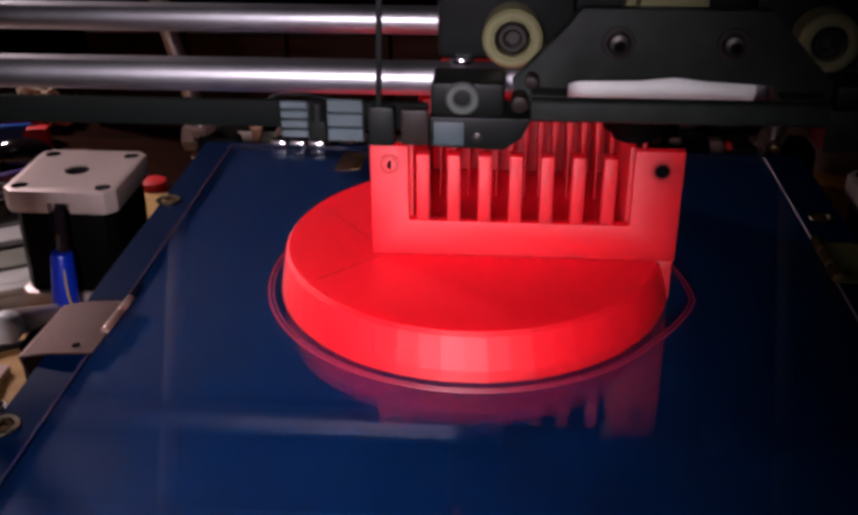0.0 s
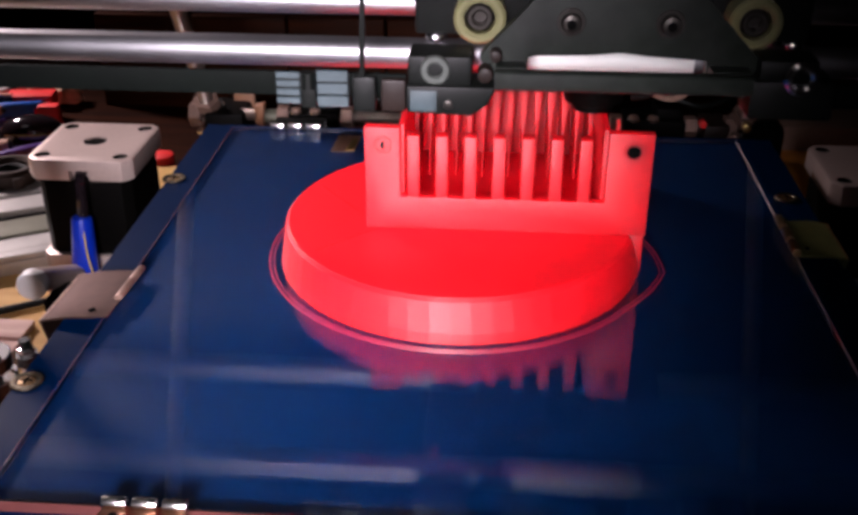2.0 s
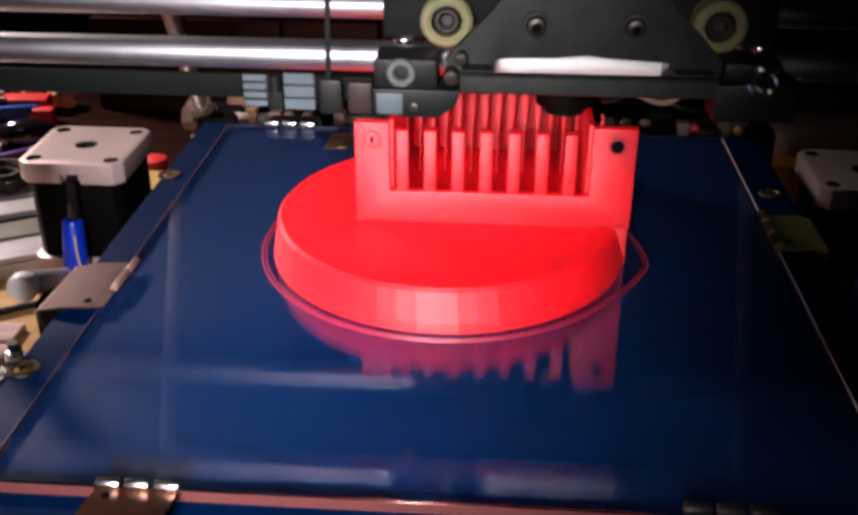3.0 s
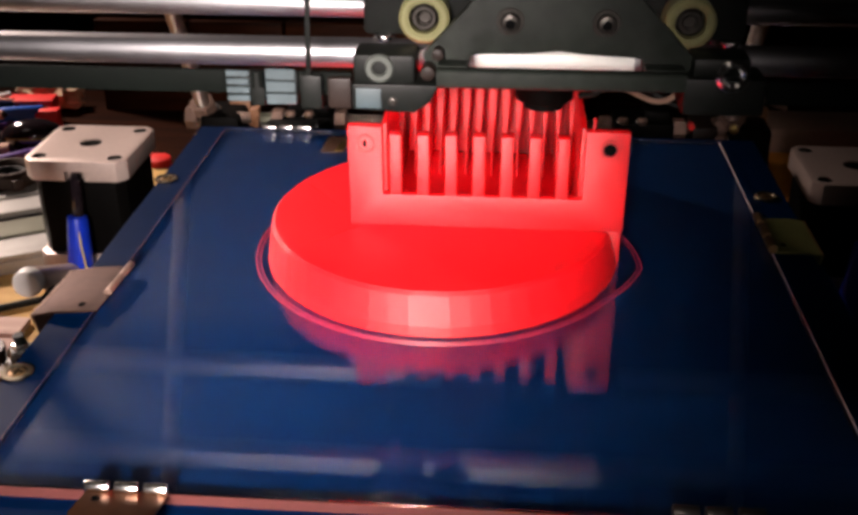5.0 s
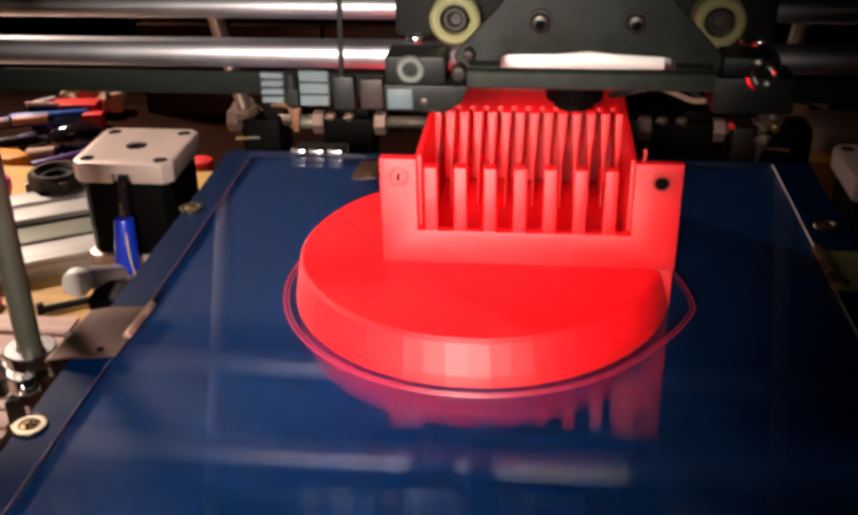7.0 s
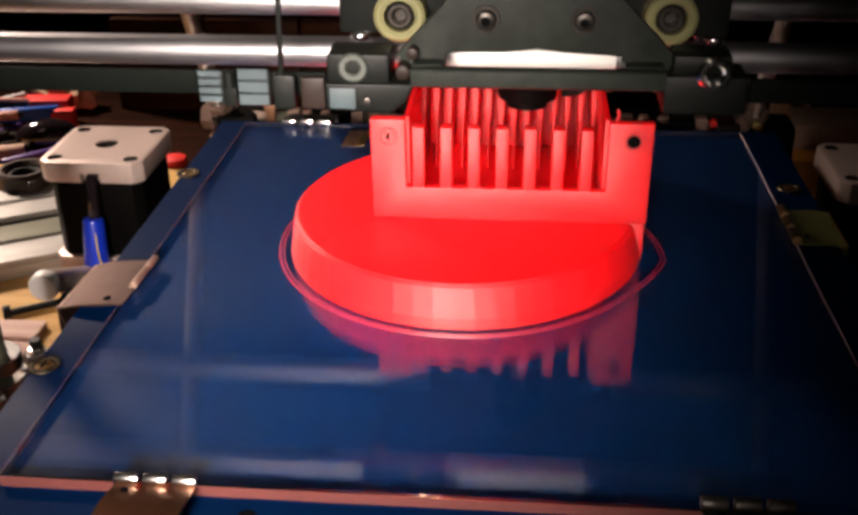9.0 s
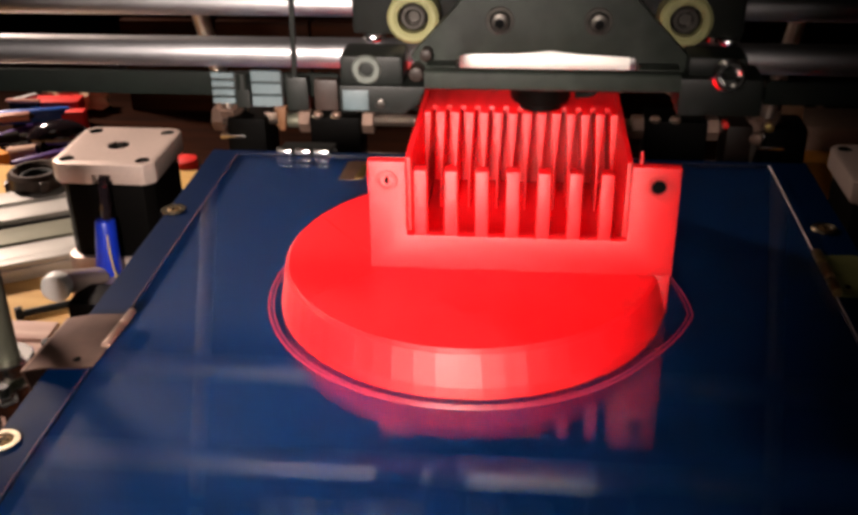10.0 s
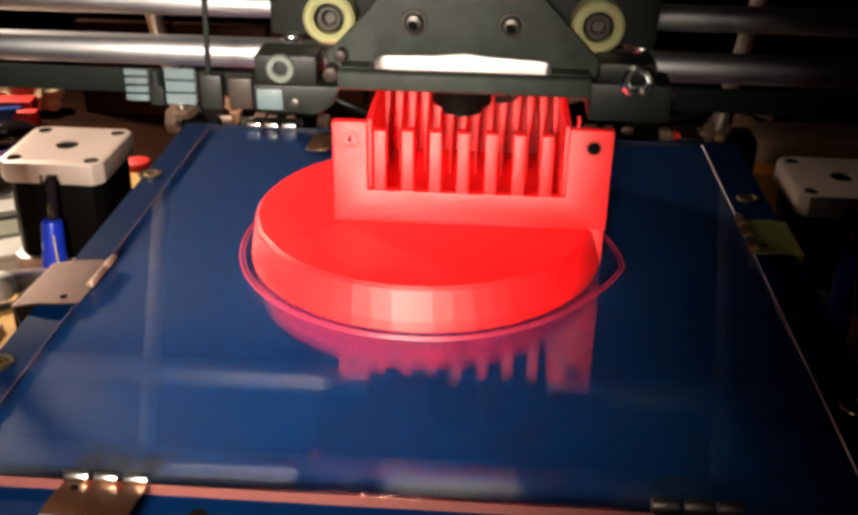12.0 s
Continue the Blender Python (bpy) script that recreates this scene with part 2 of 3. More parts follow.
def tube(points, r, seg=8, steps=8):
    """A cable: a round tube along a smooth line through the points."""
    pts = [Vector(q) for q in points]
    line = []
    for k in range(len(pts) - 1):
        a, b = pts[k], pts[k + 1]
        t0 = (b - pts[k - 1]) / 2 if k else (b - a)
        t1 = (pts[k + 2] - a) / 2 if k + 2 < len(pts) else (b - a)
        for s in range(steps):
            u = s / steps
            line.append((2 * u**3 - 3 * u**2 + 1) * a + (u**3 - 2 * u**2 + u) * t0 + (-2 * u**3 + 3 * u**2) * b + (u**3 - u**2) * t1)
    line.append(pts[-1])
    bm = bmesh.new()
    loops = []
    for k, q in enumerate(line):
        d = (line[min(k + 1, len(line) - 1)] - line[max(k - 1, 0)]).normalized()
        m = d.to_track_quat("Z", "Y").to_matrix()
        loops.append([bm.verts.new(q + m @ Vector((r * math.cos(2 * math.pi * j / seg), r * math.sin(2 * math.pi * j / seg), 0))) for j in range(seg)])
    for a, b in zip(loops, loops[1:]):
        for j in range(seg):
            bm.faces.new((a[j], a[(j + 1) % seg], b[(j + 1) % seg], b[j]))
    bm.faces.new(loops[0][::-1])
    bm.faces.new(loops[-1])
    bmesh.ops.recalc_face_normals(bm, faces=bm.faces)
    return bm


def mesh_of(name, bm, material, base, smooth=38):
    bmesh.ops.transform(bm, matrix=Matrix.Scale(MM, 4) @ Matrix.Translation(-Vector(base)), verts=bm.verts)
    me = bpy.data.meshes.new(name)
    bm.to_mesh(me)
    bm.free()
    me.materials.append(material)
    me.polygons.foreach_set("use_smooth", [True] * len(me.polygons))
    me.set_sharp_from_angle(angle=radians(smooth))
    return me


BASES = {}


def thing(name, base, label, category, group="", kind=""):
    """An Empty at the thing's base, which carries its parts."""
    ob = new(name)
    ob.empty_display_size = 0.01
    ob.location = Vector(base) * MM
    BASES[ob.name] = Vector(base)
    return tagged(ob, label, category, group, kind)


def part(name, bm, material, parent, label="", smooth=38):
    ob = new(name, mesh_of(name, bm, material, BASES[parent.name], smooth))
    ob.parent = parent
    BASES[ob.name] = BASES[parent.name]
    return tagged(ob, label) if label else ob


def solid(name, bm, material, base, label, category, group="", kind="", smooth=38):
    ob = new(name, mesh_of(name, bm, material, base, smooth))
    ob.location = Vector(base) * MM
    BASES[ob.name] = Vector(base)
    return tagged(ob, label, category, group, kind)


# ---- the room and the table ----
def build_room():
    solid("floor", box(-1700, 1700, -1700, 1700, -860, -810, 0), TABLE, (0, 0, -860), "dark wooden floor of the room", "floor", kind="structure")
    solid("ceiling", box(-1700, 1700, -1700, 1700, 1650, 1700, 0), WALL, (0, 0, 1650), "dim plain ceiling of the room", "ceiling", kind="structure")
    for n, b in (("wall_north", (-1700, 1700, 1700, 1750)), ("wall_south", (-1700, 1700, -1750, -1700)),
                 ("wall_west", (-1750, -1700, -1700, 1700)), ("wall_east", (1700, 1750, -1700, 1700))):
        solid(n, box(*b, -810, 1650, 0), WALL, ((b[0] + b[1]) / 2, (b[2] + b[3]) / 2, -810), "dark plain room wall in shade", "wall", kind="structure")
    t = thing("work_table", (50, 300, -810), "dark brown wooden work table under the printer", "table")
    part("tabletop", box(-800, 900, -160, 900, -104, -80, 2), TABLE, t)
    for x in (-760, 860):
        for y in (-120, 860):
            part("leg", box(x - 25, x + 25, y - 25, y + 25, -810, -104, 2), TABLE, t)


build_room()


# ---- the printer: fixed parts ----
def build_rods():
    for name, y in (("guide_rod", 86.0), ("guide_rod", 139.5)):
        solid(name, rod((-170, y, 68.6), (340, y, 68.6), 4.0, seg=40, bevel=0.5), STEEL, (85, y, 68.6),
              "polished steel guide rod lying across the printer", "rod", "guide rods", smooth=50)
    z = thing("upright_rod", (-49, 79, -58), "dull grey steel upright rod in a bolted clamp", "rod")
    part("shaft", rod((-49, 79, -44), (-49, 79, 260), 3.9, seg=32), GREYROD, z, smooth=50)
    part("collar", ring((-49, 79, -30), (0, 0, 1), 8.2, 4.0, 5), CHROME, z)
    part("lower_collar", ring((-49, 79, -38), (0, 0, 1), 9.2, 4.0, 6), CHROME, z)
    part("clamp_block", box(-58, -40, 71, 87, -58, -44, 1.5), DARKSTEEL, z)
    for x, y in ((-44.5, 66), (-62, 78), (-42, 92)):
        b = part("clamp_bolt", rod((x, y, -46), (x, y, -33), 2.6, seg=6, bevel=0.4), CHROME, z)
        part("nut", ring((x, y, -37), (0, 0, 1), 4.0, 2.7, 4, seg=6, soft=0.3), CHROME, b)
        part("bolt_end", rod((x, y, -33), (x, y, -30), 1.8, seg=12), BLACK, b)


def build_frame():
    """Two slanting threaded rods behind the bed, their feet, and the cross rods."""
    for x in (-42, 228):
        f = thing("frame_strut", (x, 326, -60), "slanting threaded steel frame rod in a plastic foot", "rod", "frame struts")
        part("threaded_rod", rod((x, 336, -60), (x, 170, 228), 3.9, seg=20), RODSTEEL, f, smooth=50)
        part("foot", box(x - 1, x + 20, 310, 338, -80, -32, 3), MOTORBLACK, f)
        part("washer", ring((x, 319.5, -33), (0, -0.5, 0.87), 8.6, 4.2, 1.6), CHROME, f)
        part("nut", ring((x, 317, -28.5), (0, -0.5, 0.87), 6.8, 4.0, 6, seg=6), ZINCNUT, f)
        part("side_nut", ring((x - 6, 318, -35), (1, 0, 0), 6.6, 4.0, 6, seg=6), ZINCNUT, f)
        part("lower_plate", box(x - 4, x + 9, 309, 316, -43, -41.2, 0.3), CHROME, f)
        part("rear_bracket", prism([(x + 9, -44), (x + 22, -44), (x + 21, -27), (x + 11, -25)], "y", 331, 334, 0.4), TAN, f)
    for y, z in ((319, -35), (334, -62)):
        solid("cross_rod", rod((-48, y, z), (240, y, z), 3.0, seg=20), RODSTEEL_SHADED, (90, y, z),
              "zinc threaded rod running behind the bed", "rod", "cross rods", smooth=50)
    for x0, x1, top in ((1, 27, -30), (169, 199, -29)):
        c = thing("rod_clamp", ((x0 + x1) / 2, 319, -62), "black plastic clamp with nuts on the cross rod", "clamp", "rod clamps")
        part("body", join(box(x0, x1, 308, 331, -62, top, 2), box(x0 + 15, x1 - 2, 312, 330, top - 3, top + 5, 2)), MOTORBLACK, c)
        for x in (x0 - 3.4, x1 + 3.2):
            part("nut", ring((x, 317, -35), (1, 0, 0), 6.2, 3.0, 6, seg=6), ZINCNUT, c)
        part("sleeve", rod((x0 - 13, 318, -35.5), (x0 - 6, 318, -35.5), 3.7, seg=16, bevel=0.4), GREYROD, c)
        for x in (x0 + 4.5, x0 + 14):
            s = part("screw", rod((x, 310, top - 1), (x, 310, top + 2.2), 2.4, seg=16, bevel=0.6), ZINCNUT, c)
            part("washer", ring((x, 310, top + 0.3), (0, 0, 1), 3.4, 2.4, 0.8), CHROME, s)
        part("lug", prism([(x0 - 17, -40), (x0 - 14, -40), (x0 - 13, -28), (x0 - 18, -29)], "y", 314, 320, 0.5), TAN, c)
    g = thing("end_clamp", (215, 319, -62), "dark brown clamp with brassy screws beside the frame foot", "clamp")
    part("body", box(208, 221, 309, 330, -62, -31, 2), UMBER, g)
    part("red_tip", rod((207, 307, -30), (207, 312, -30), 1.8, seg=14, bevel=0.6), REDCARD, g)
    part("screw", rod((221, 304, -36), (223.4, 309, -36), 3.0, seg=16, bevel=0.8), ZINCNUT, g)
    part("upper_screw", rod((227, 303, -29.6), (227.6, 308, -29.6), 2.3, seg=16, bevel=0.8), BRASS, g)


def motor(hole_x, hole_y, top):
    """A square stepper motor, end cap upward."""
    m = thing("stepper_motor", (hole_x, hole_y, -57), "square black stepper motor with cast aluminium end caps", "motor", "stepper motors")
    h = 21.0
    c = 3.6

    def octagon(r, k):
        return [(hole_x + a, hole_y + b) for a, b in ((-r + k, -r), (r - k, -r), (r, -r + k), (r, r - k), (r - k, r), (-r + k, r), (-r, r - k), (-r, -r + k))]

    # end cap with a bore and four screw recesses cut in its top
    cap = prism(octagon(h, c), "z", top - 8.8, top, 1.1)
    cap_ob = part("end_cap", cap, ALU, m)
    cut = join(rod((hole_x, hole_y, top - 5), (hole_x, hole_y, top + 3), 4.6, seg=28),
               *[rod((hole_x + a * 15.5, hole_y + b * 15.5, top - 3), (hole_x + a * 15.5, hole_y + b * 15.5, top + 3), 3.0, seg=20)
                 for a in (-1, 1) for b in (-1, 1)],
               box(hole_x - 4, hole_x + 4, hole_y - 26, hole_y - 17, top - 12, top - 4.5, 0))
    tool = bpy.data.objects.new("cutter", mesh_of("cutter", cut, HOLE, BASES[m.name]))
    tool.location = m.location
    scene.collection.objects.link(tool)
    bpy.context.view_layer.update()
    mod = cap_ob.modifiers.new("cut", "BOOLEAN")
    mod.operation, mod.solver, mod.object = "DIFFERENCE", "EXACT", tool
    done = bpy.data.meshes.new_from_object(cap_ob.evaluated_get(bpy.context.evaluated_depsgraph_get()))
    cap_ob.modifiers.clear()
    cap_ob.data = done
    done.set_sharp_from_angle(angle=radians(25))
    bpy.data.objects.remove(tool)
    for a in (-1, 1):
        for b in (-1, 1):
            x, y = hole_x + a * 15.5, hole_y + b * 15.5
            part("screw", join(rod((x, y, top - 3), (x, y, top - 1.2), 2.5, seg=18, bevel=0.4), box(x - 1.8, x + 1.8, y - 0.35, y + 0.35, top - 1.6, top - 1.0, 0)), DARKSTEEL, cap_ob)
    # bearing and liner rings are coloured dark for the shade inside the holes
    part("bearing", join(ring((hole_x, hole_y, top - 4), (0, 0, 1), 4.5, 2.4, 1.6), rod((hole_x, hole_y, top - 5), (hole_x, hole_y, top - 2.6), 2.3, seg=18)), HOLE, cap_ob)
    part("bore_shade_ring", ring((hole_x, hole_y, top - 2.2), (0, 0, 1), 4.62, 4.1, 3.2), DARKSTEEL, cap_ob)
    for a in (-1, 1):
        for b in (-1, 1):
            part("recess", ring((hole_x + a * 15.5, hole_y + b * 15.5, top - 1.5), (0, 0, 1), 3.02, 2.6, 2.4, seg=20, soft=0.1), DARKSTEEL, cap_ob)
    part("stator", prism(octagon(18.8, 3.5), "z", -47, top - 8.8, 0.3), MOTORBLACK, m)
    part("flange", prism(octagon(h, c), "z", -57, -47, 0.9), ALU, m)
    y0 = hole_y - 22
    part("cable", tube([(hole_x, y0 + 4, top - 6.5), (hole_x + 0.5, y0 + 0.5, top - 7.5), (hole_x + 1, y0 - 1.5, top - 14), (hole_x + 0.8, y0 - 3, top - 24), (hole_x, y0 - 4, top - 34)], 2.2), GLOSSBLACK, m)
    sleeve = rod((hole_x + 0.6, y0 - 3.5, top - 21.5), (hole_x - 1.4, y0 - 6.0, top - 60), 4.0, 6.0, seg=20, bevel=1.2)
    con = part("connector", sleeve, CONNECTOR, m, "blue shrink-wrapped cable joint")
    part("wire", tube([(hole_x + 2.0, y0 - 7.2, top - 26), (hole_x + 2.8, y0 - 9.0, top - 36), (hole_x + 4.6, y0 - 9.8, top - 47)], 0.4), YELLOWWIRE, con)
    return m


build_rods()
build_frame()
motor(-55.2, 202.6, -5.5)
motor(252.8, 204.0, -6.8)


def build_mount():
    b = thing("motor_bracket", (-52, 165, -80), "pale metal bracket with a bolt beneath the motor", "bracket")
    part("plate", box(-74, -34, 178, 224, -62, -57.2, 1), ALU, b)
    part("block", box(-66, -44, 160, 178, -62, -50, 2), ALU, b)
    part("lower_block", join(box(-62, -36, 140, 176, -80, -62.2, 2), box(-60, -40, 143, 159.6, -62.5, -46, 2)), MOTORBLACK, b)
    part("post", box(-66, -40, 176, 220, -80, -62, 1), BLACK, b)
    part("bolt_head", rod((-63, 142, -40), (-63, 148, -40), 5.6, seg=28, bevel=1.2), WHITE, b)
    part("bolt_shank", rod((-63, 148, -40), (-58, 170, -50), 4.6, seg=20), ALU, b)


build_mount()

# ---- the bed, which slides to and fro ----
BED_THINGS, CARRIAGE_THINGS = [], []


def build_bed():
    b = thing("heated_bed", (101, 111, -7), "blue painted square heated print bed with corner screws", "print bed")
    part("plate", box(-13, 216, -11.5, 234, -6.4, -3.2, 0.5), BLUE, b)
    for x, y in ((-10.4, 176), (-10.2, 46), (209, 176), (209, 46)):
        w = part("washer", ring((x, y, -2.8), (0, 0, 1), 4.3, 2.4, 0.9, soft=0.3), WASHER, b)
        part("screw", join(rod((x, y, -3.2), (x, y, -2.5), 2.3, seg=20, bevel=0.4), rod((x, y, -2.6), (x, y, -2.3), 1.1, seg=6)), TARNISH, w)
        part("drive_slot", join(box(x - 1.5, x + 1.5, y - 0.3, y + 0.3, -2.52, -2.26, 0), box(x - 0.3, x + 0.3, y - 1.5, y + 1.5, -2.52, -2.25, 0)), HOLE, w)
    part("spare_hole", rod((57, -6.5, -3.3), (57, -6.5, -3.15), 2.0, seg=20), HOLE, b)
    part("carriage_plate", box(10, 190, 40, 190, -20, -14, 1), BLACK, b)
    for x in (20, 180):
        for y in (50, 180):
            part("spacer", rod((x, y, -14), (x, y, -6.4), 4, seg=16), BLACK, b)
    BED_THINGS.append(b)
    gl = thing("glass_plate", (100, 111, -3.1), "clear glass plate lying on the blue bed", "glass plate")
    pane = part("pane", box(0.2, 199.8, -0.8, 223, -3.1, 0, 0.25, 1), GLASS, gl)
    pane.visible_shadow = False
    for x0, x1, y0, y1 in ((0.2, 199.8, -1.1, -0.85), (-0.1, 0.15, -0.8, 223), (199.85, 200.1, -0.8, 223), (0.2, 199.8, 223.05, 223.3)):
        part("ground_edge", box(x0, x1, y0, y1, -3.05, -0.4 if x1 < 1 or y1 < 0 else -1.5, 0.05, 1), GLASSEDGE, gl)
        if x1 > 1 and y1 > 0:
            part("polished_rim", box(x0, x1, y0, y1, -0.4, 0.05 if x0 > 199 else -0.1, 0.05, 1), GLINTRIM if x0 > 199 else RIM, gl)
    BED_THINGS.append(gl)
    tp = thing("tape_piece", (48.5, 208, 0), "small brown tape piece with a gold patch on the glass", "tape")
    part("strip", prism([(43.5, 199.4), (47.6, 199.0), (52.6, 200.2), (53.6, 216.2), (49, 217.2), (44.4, 216.4)], "z", 0.05, 0.3, 0.05), BROWN, tp)
    part("gold_patch", prism([(49.2, 200.6), (52.2, 200.8), (52.8, 212), (50.6, 213.4)], "z", 0.31, 0.4, 0.02), BRASS, tp, "tarnished gold patch")
    BED_THINGS.append(tp)


def clip(m, width, label, mat_body, mat_lip, tabs=(-1, 0, 1), hole=-0.62, lip=1.5):
    """A binder clip, jaws along +y, gripping the glass and the bed edge; m places it on the bed."""
    w = width / 2
    base = m @ Vector((0, -14, -4))
    c = thing("binder_clip", base, label, "clip", "bed clips")
    t = 0.5
    prof = [(1.5, 0.3), (-1.5, 1.0), (-9, 2.6), (-14.2, 2.8), (-14.9, 2.0), (-14.9, -9.2), (-14.2, -10.0), (-9, -9.6), (0, -7.0),
            (0, -7.0 + t), (-9, -9.6 + t), (-13.8, -9.4), (-14.3, -8.8), (-14.3, 1.6), (-13.8, 2.2), (-9, 2.0), (-1.5, 0.5), (1.5, -0.05 + 0.1)]
    body = prism(prof, "x", -w, w, 0)
    ob = part("spring_body", turned(body, m), mat_body, c)
    for k in tabs:
        x = k * width * 0.36
        ww = width * 0.145
        part("rolled_lip", turned(rod((x - ww, 1.1, lip - 0.05), (x + ww, 1.1, lip - 0.05), lip, seg=16, bevel=0.2), m), mat_lip, ob)
    part("crease", turned(rod((-w + 0.1, -14.45, 2.35), (w - 0.1, -14.45, 2.35), 0.62, seg=12), m), mat_lip, ob)
    part("rivet_hole", turned(rod((w * hole, -3.2, 1.3), (w * hole, -3.2, 1.75), 0.9, seg=12), m), HOLE, ob)
    BED_THINGS.append(c)


def zrot(deg, x, y, z=0.0):
    return Matrix.Translation((x, y, z)) @ Matrix.Rotation(radians(deg), 4, "Z")


def build_clips():
    clip(zrot(0, 36.2, -2.7) @ Matrix.Diagonal((1, 0.9, 1, 1)), 18, "shiny steel binder clip on the front bed edge", WOODREFLECT, CHROME)
    # black body: the shade on this clip is put into its material
    clip(zrot(0, 162, -1.4), 19, "binder clip coloured dark for the shaded front bed edge", BLACK, DARKSTEEL)
    clip(zrot(-93, 0.7, 86.5) @ Matrix.Rotation(radians(15), 4, "X") @ Matrix.Diagonal((1, 1.25, 1, 1)), 27, "brownish steel binder clip on the bed's side edge", CLIPSTEEL, ZINCNUT, (-1.05, -0.3, 0.02), 0.74, 1.0)
    clip(zrot(90, 200.5, 137) @ Matrix.Rotation(radians(10), 4, "X"), 25, "olive steel binder clip on the shaded side edge", OLIVE, TARNISH)
    clip(zrot(180, 26, 222.6) @ Matrix.Rotation(radians(14), 4, "X"), 20, "steel binder clip on the rear bed edge", BLACK, CHROME)


def frustum(c0, r0, z0, c1, r1, z1, n, chamfer=1.0):
    """A faceted round base, a little wider at its foot, with a small chamfer round its top."""
    rings = [(c0, r0, z0), (c0, r0 - 0.1, z0 + 0.8), (c0, r0 - 0.42, z0 + 3.0), (c1, r1 + chamfer * 0.4, z1 - chamfer), (c1, r1 - chamfer * 0.6, z1)]
    bm = bmesh.new()
    flat = 1 - 0.25 * (1 - math.cos(2 * math.pi / n))  # every second corner lies a little inside the circle
    loops = [[bm.verts.new((c[0] + r * (flat if k % 2 else 1) * math.cos(2 * math.pi * k / n), c[1] + r * (flat if k % 2 else 1) * math.sin(2 * math.pi * k / n), z))
              for k in range(n)] for c, r, z in rings]
    for a, b in zip(loops, loops[1:]):
        for k in range(n):
            bm.faces.new((a[k], a[(k + 1) % n], b[(k + 1) % n], b[k]))
    bm.faces.new(loops[0][::-1])
    bm.faces.new(loops[-1])
    bmesh.ops.recalc_face_normals(bm, faces=bm.faces)
    return bm


def build_print():
    cx, cy = 96.3, 121.6
    pr = thing("printed_part", (cx, cy, 0), "glossy red half-printed plastic part: round base with grille box", "printed part")
    part("round_base", frustum((cx, cy), 54.8, 0.05, (95.8, 123.0), 52.4, 12.0, 60), RED, pr, smooth=4)
    # front wall with its grille opening
    x0, x1, o0, o1, yf, yr, top = 68.8, 151.0, 79.0, 138.2, 111.5, 114.7, 43.6
    part("front_wall", prism([(x0, 12), (x1, 12), (x1, top), (o1, top), (o1, 22.2), (o0, 22.2), (o0, top), (x0, top)], "y", yf, yr, 0.35), RED, pr)
    for k in range(7):
        x = 82.8 + 8.23 * k
        part("grille_bar", box(x - 1.75, x + 1.75, yf + 0.1, yr + 1.0, 22.0, 41.2, 0.3), RED, pr)
    for x in (o0 + 0.2, o1 - 0.2):
        part("side_wall", box(x - 0.8, x + 0.8, yr, 175.5, 12, top - 0.1, 0.3), RED, pr)
    part("rear_wall", box(o0 - 0.6, o1 + 0.6, 175.2, 177, 0.1, top, 0.3), RED, pr)
    for k in range(14):
        x = 80.6 + 4.3 * k
        part("rear_bar", prism([(x - 0.25, 11.9), (x + 0.25, 11.9), (x + 0.4, 26), (x + 1.4, top - 0.5), (x - 1.4, top - 0.5), (x - 0.4, 26)], "y", 152.6, 175.4, 0.12), RED, pr)
    part("roof", join(box(o0 + 3, o1 - 3, 176.8, 196, 0.1, top - 0.6, 1.0), box(o0 + 8, o1 - 10, 177.2, 192, top - 1, top + 0.5, 0.5)), RED, pr)
    part("duct_roof", box(o0 - 0.2, o1 + 0.2, 158.5, 175.3, top - 2.0, top - 0.5, 0.3), RED, pr)
    part("duct_floor", box(o0 - 0.4, o1 + 0.4, 140, 175.1, 0.1, 11.7, 0.3), RED, pr)
    part("corner_leg", box(145.9, 150.6, 111.6, 115.5, 0.1, 12.3, 0.4), RED, pr)
    # mounting holes in the wall's ears
    for x in (73.9, 145.4):
        hb = part("mounting_hole", ring((x, yf - 0.05, 38.2), (0, 1, 0), 2.9, 1.9, 0.5), RED, pr)
        part("bore", rod((x + (0.4 if x < 100 else 0), yf - 0.12, 38.3), (x, yf + 0.1, 38.3), 2.0 if x > 100 else 1.1, seg=18), HOLE, hb)
    part("stray_thread", tube([(140.5, 114, 43.4), (140.8, 114.4, 45.4), (140.6, 115, 46.6)], 0.6, steps=3), RED, pr)
    # seams left by the filament on the base's top
    for a0, b0, a1, b1 in ((50, 142, 73, 112), (56, 95, 72, 111)):
        part("seam", tube([(a0, b0, 11.95), (a1, b1, 11.95)], 0.22, seg=6, steps=1), RED, pr)
    BED_THINGS.append(pr)
    # the skirt line drawn round the part
    bm = bmesh.new()
    for off, rr in ((0.0, 0.30), (-1.2, 0.20)):
        loop = []
        for k in range(72):
            a = 2 * math.pi * k / 72
            x, y = cx + (58.3 + off) * math.cos(a), cy + (58.8 + off) * math.sin(a)
            d = (a + math.pi) % (2 * math.pi) - math.pi + 0.18
            if -0.42 < d < 0.45:
                x += (1 - abs(d) / (0.42 if d < 0 else 0.45)) * 4.2
            loop.append((x, y, 0.2))
        loop.append(loop[0])
        t = tube(loop, rr, seg=6, steps=1)
        me = bpy.data.meshes.new("tmp")
        t.to_mesh(me)
        bm.from_mesh(me)
        bpy.data.meshes.remove(me)
        t.free()
    sk = solid("skirt_line", bm, SKIRTRED, (cx, cy, 0), "thin red plastic skirt line round the printed part", "filament")
    BED_THINGS.append(sk)


build_bed()
build_clips()
build_print()


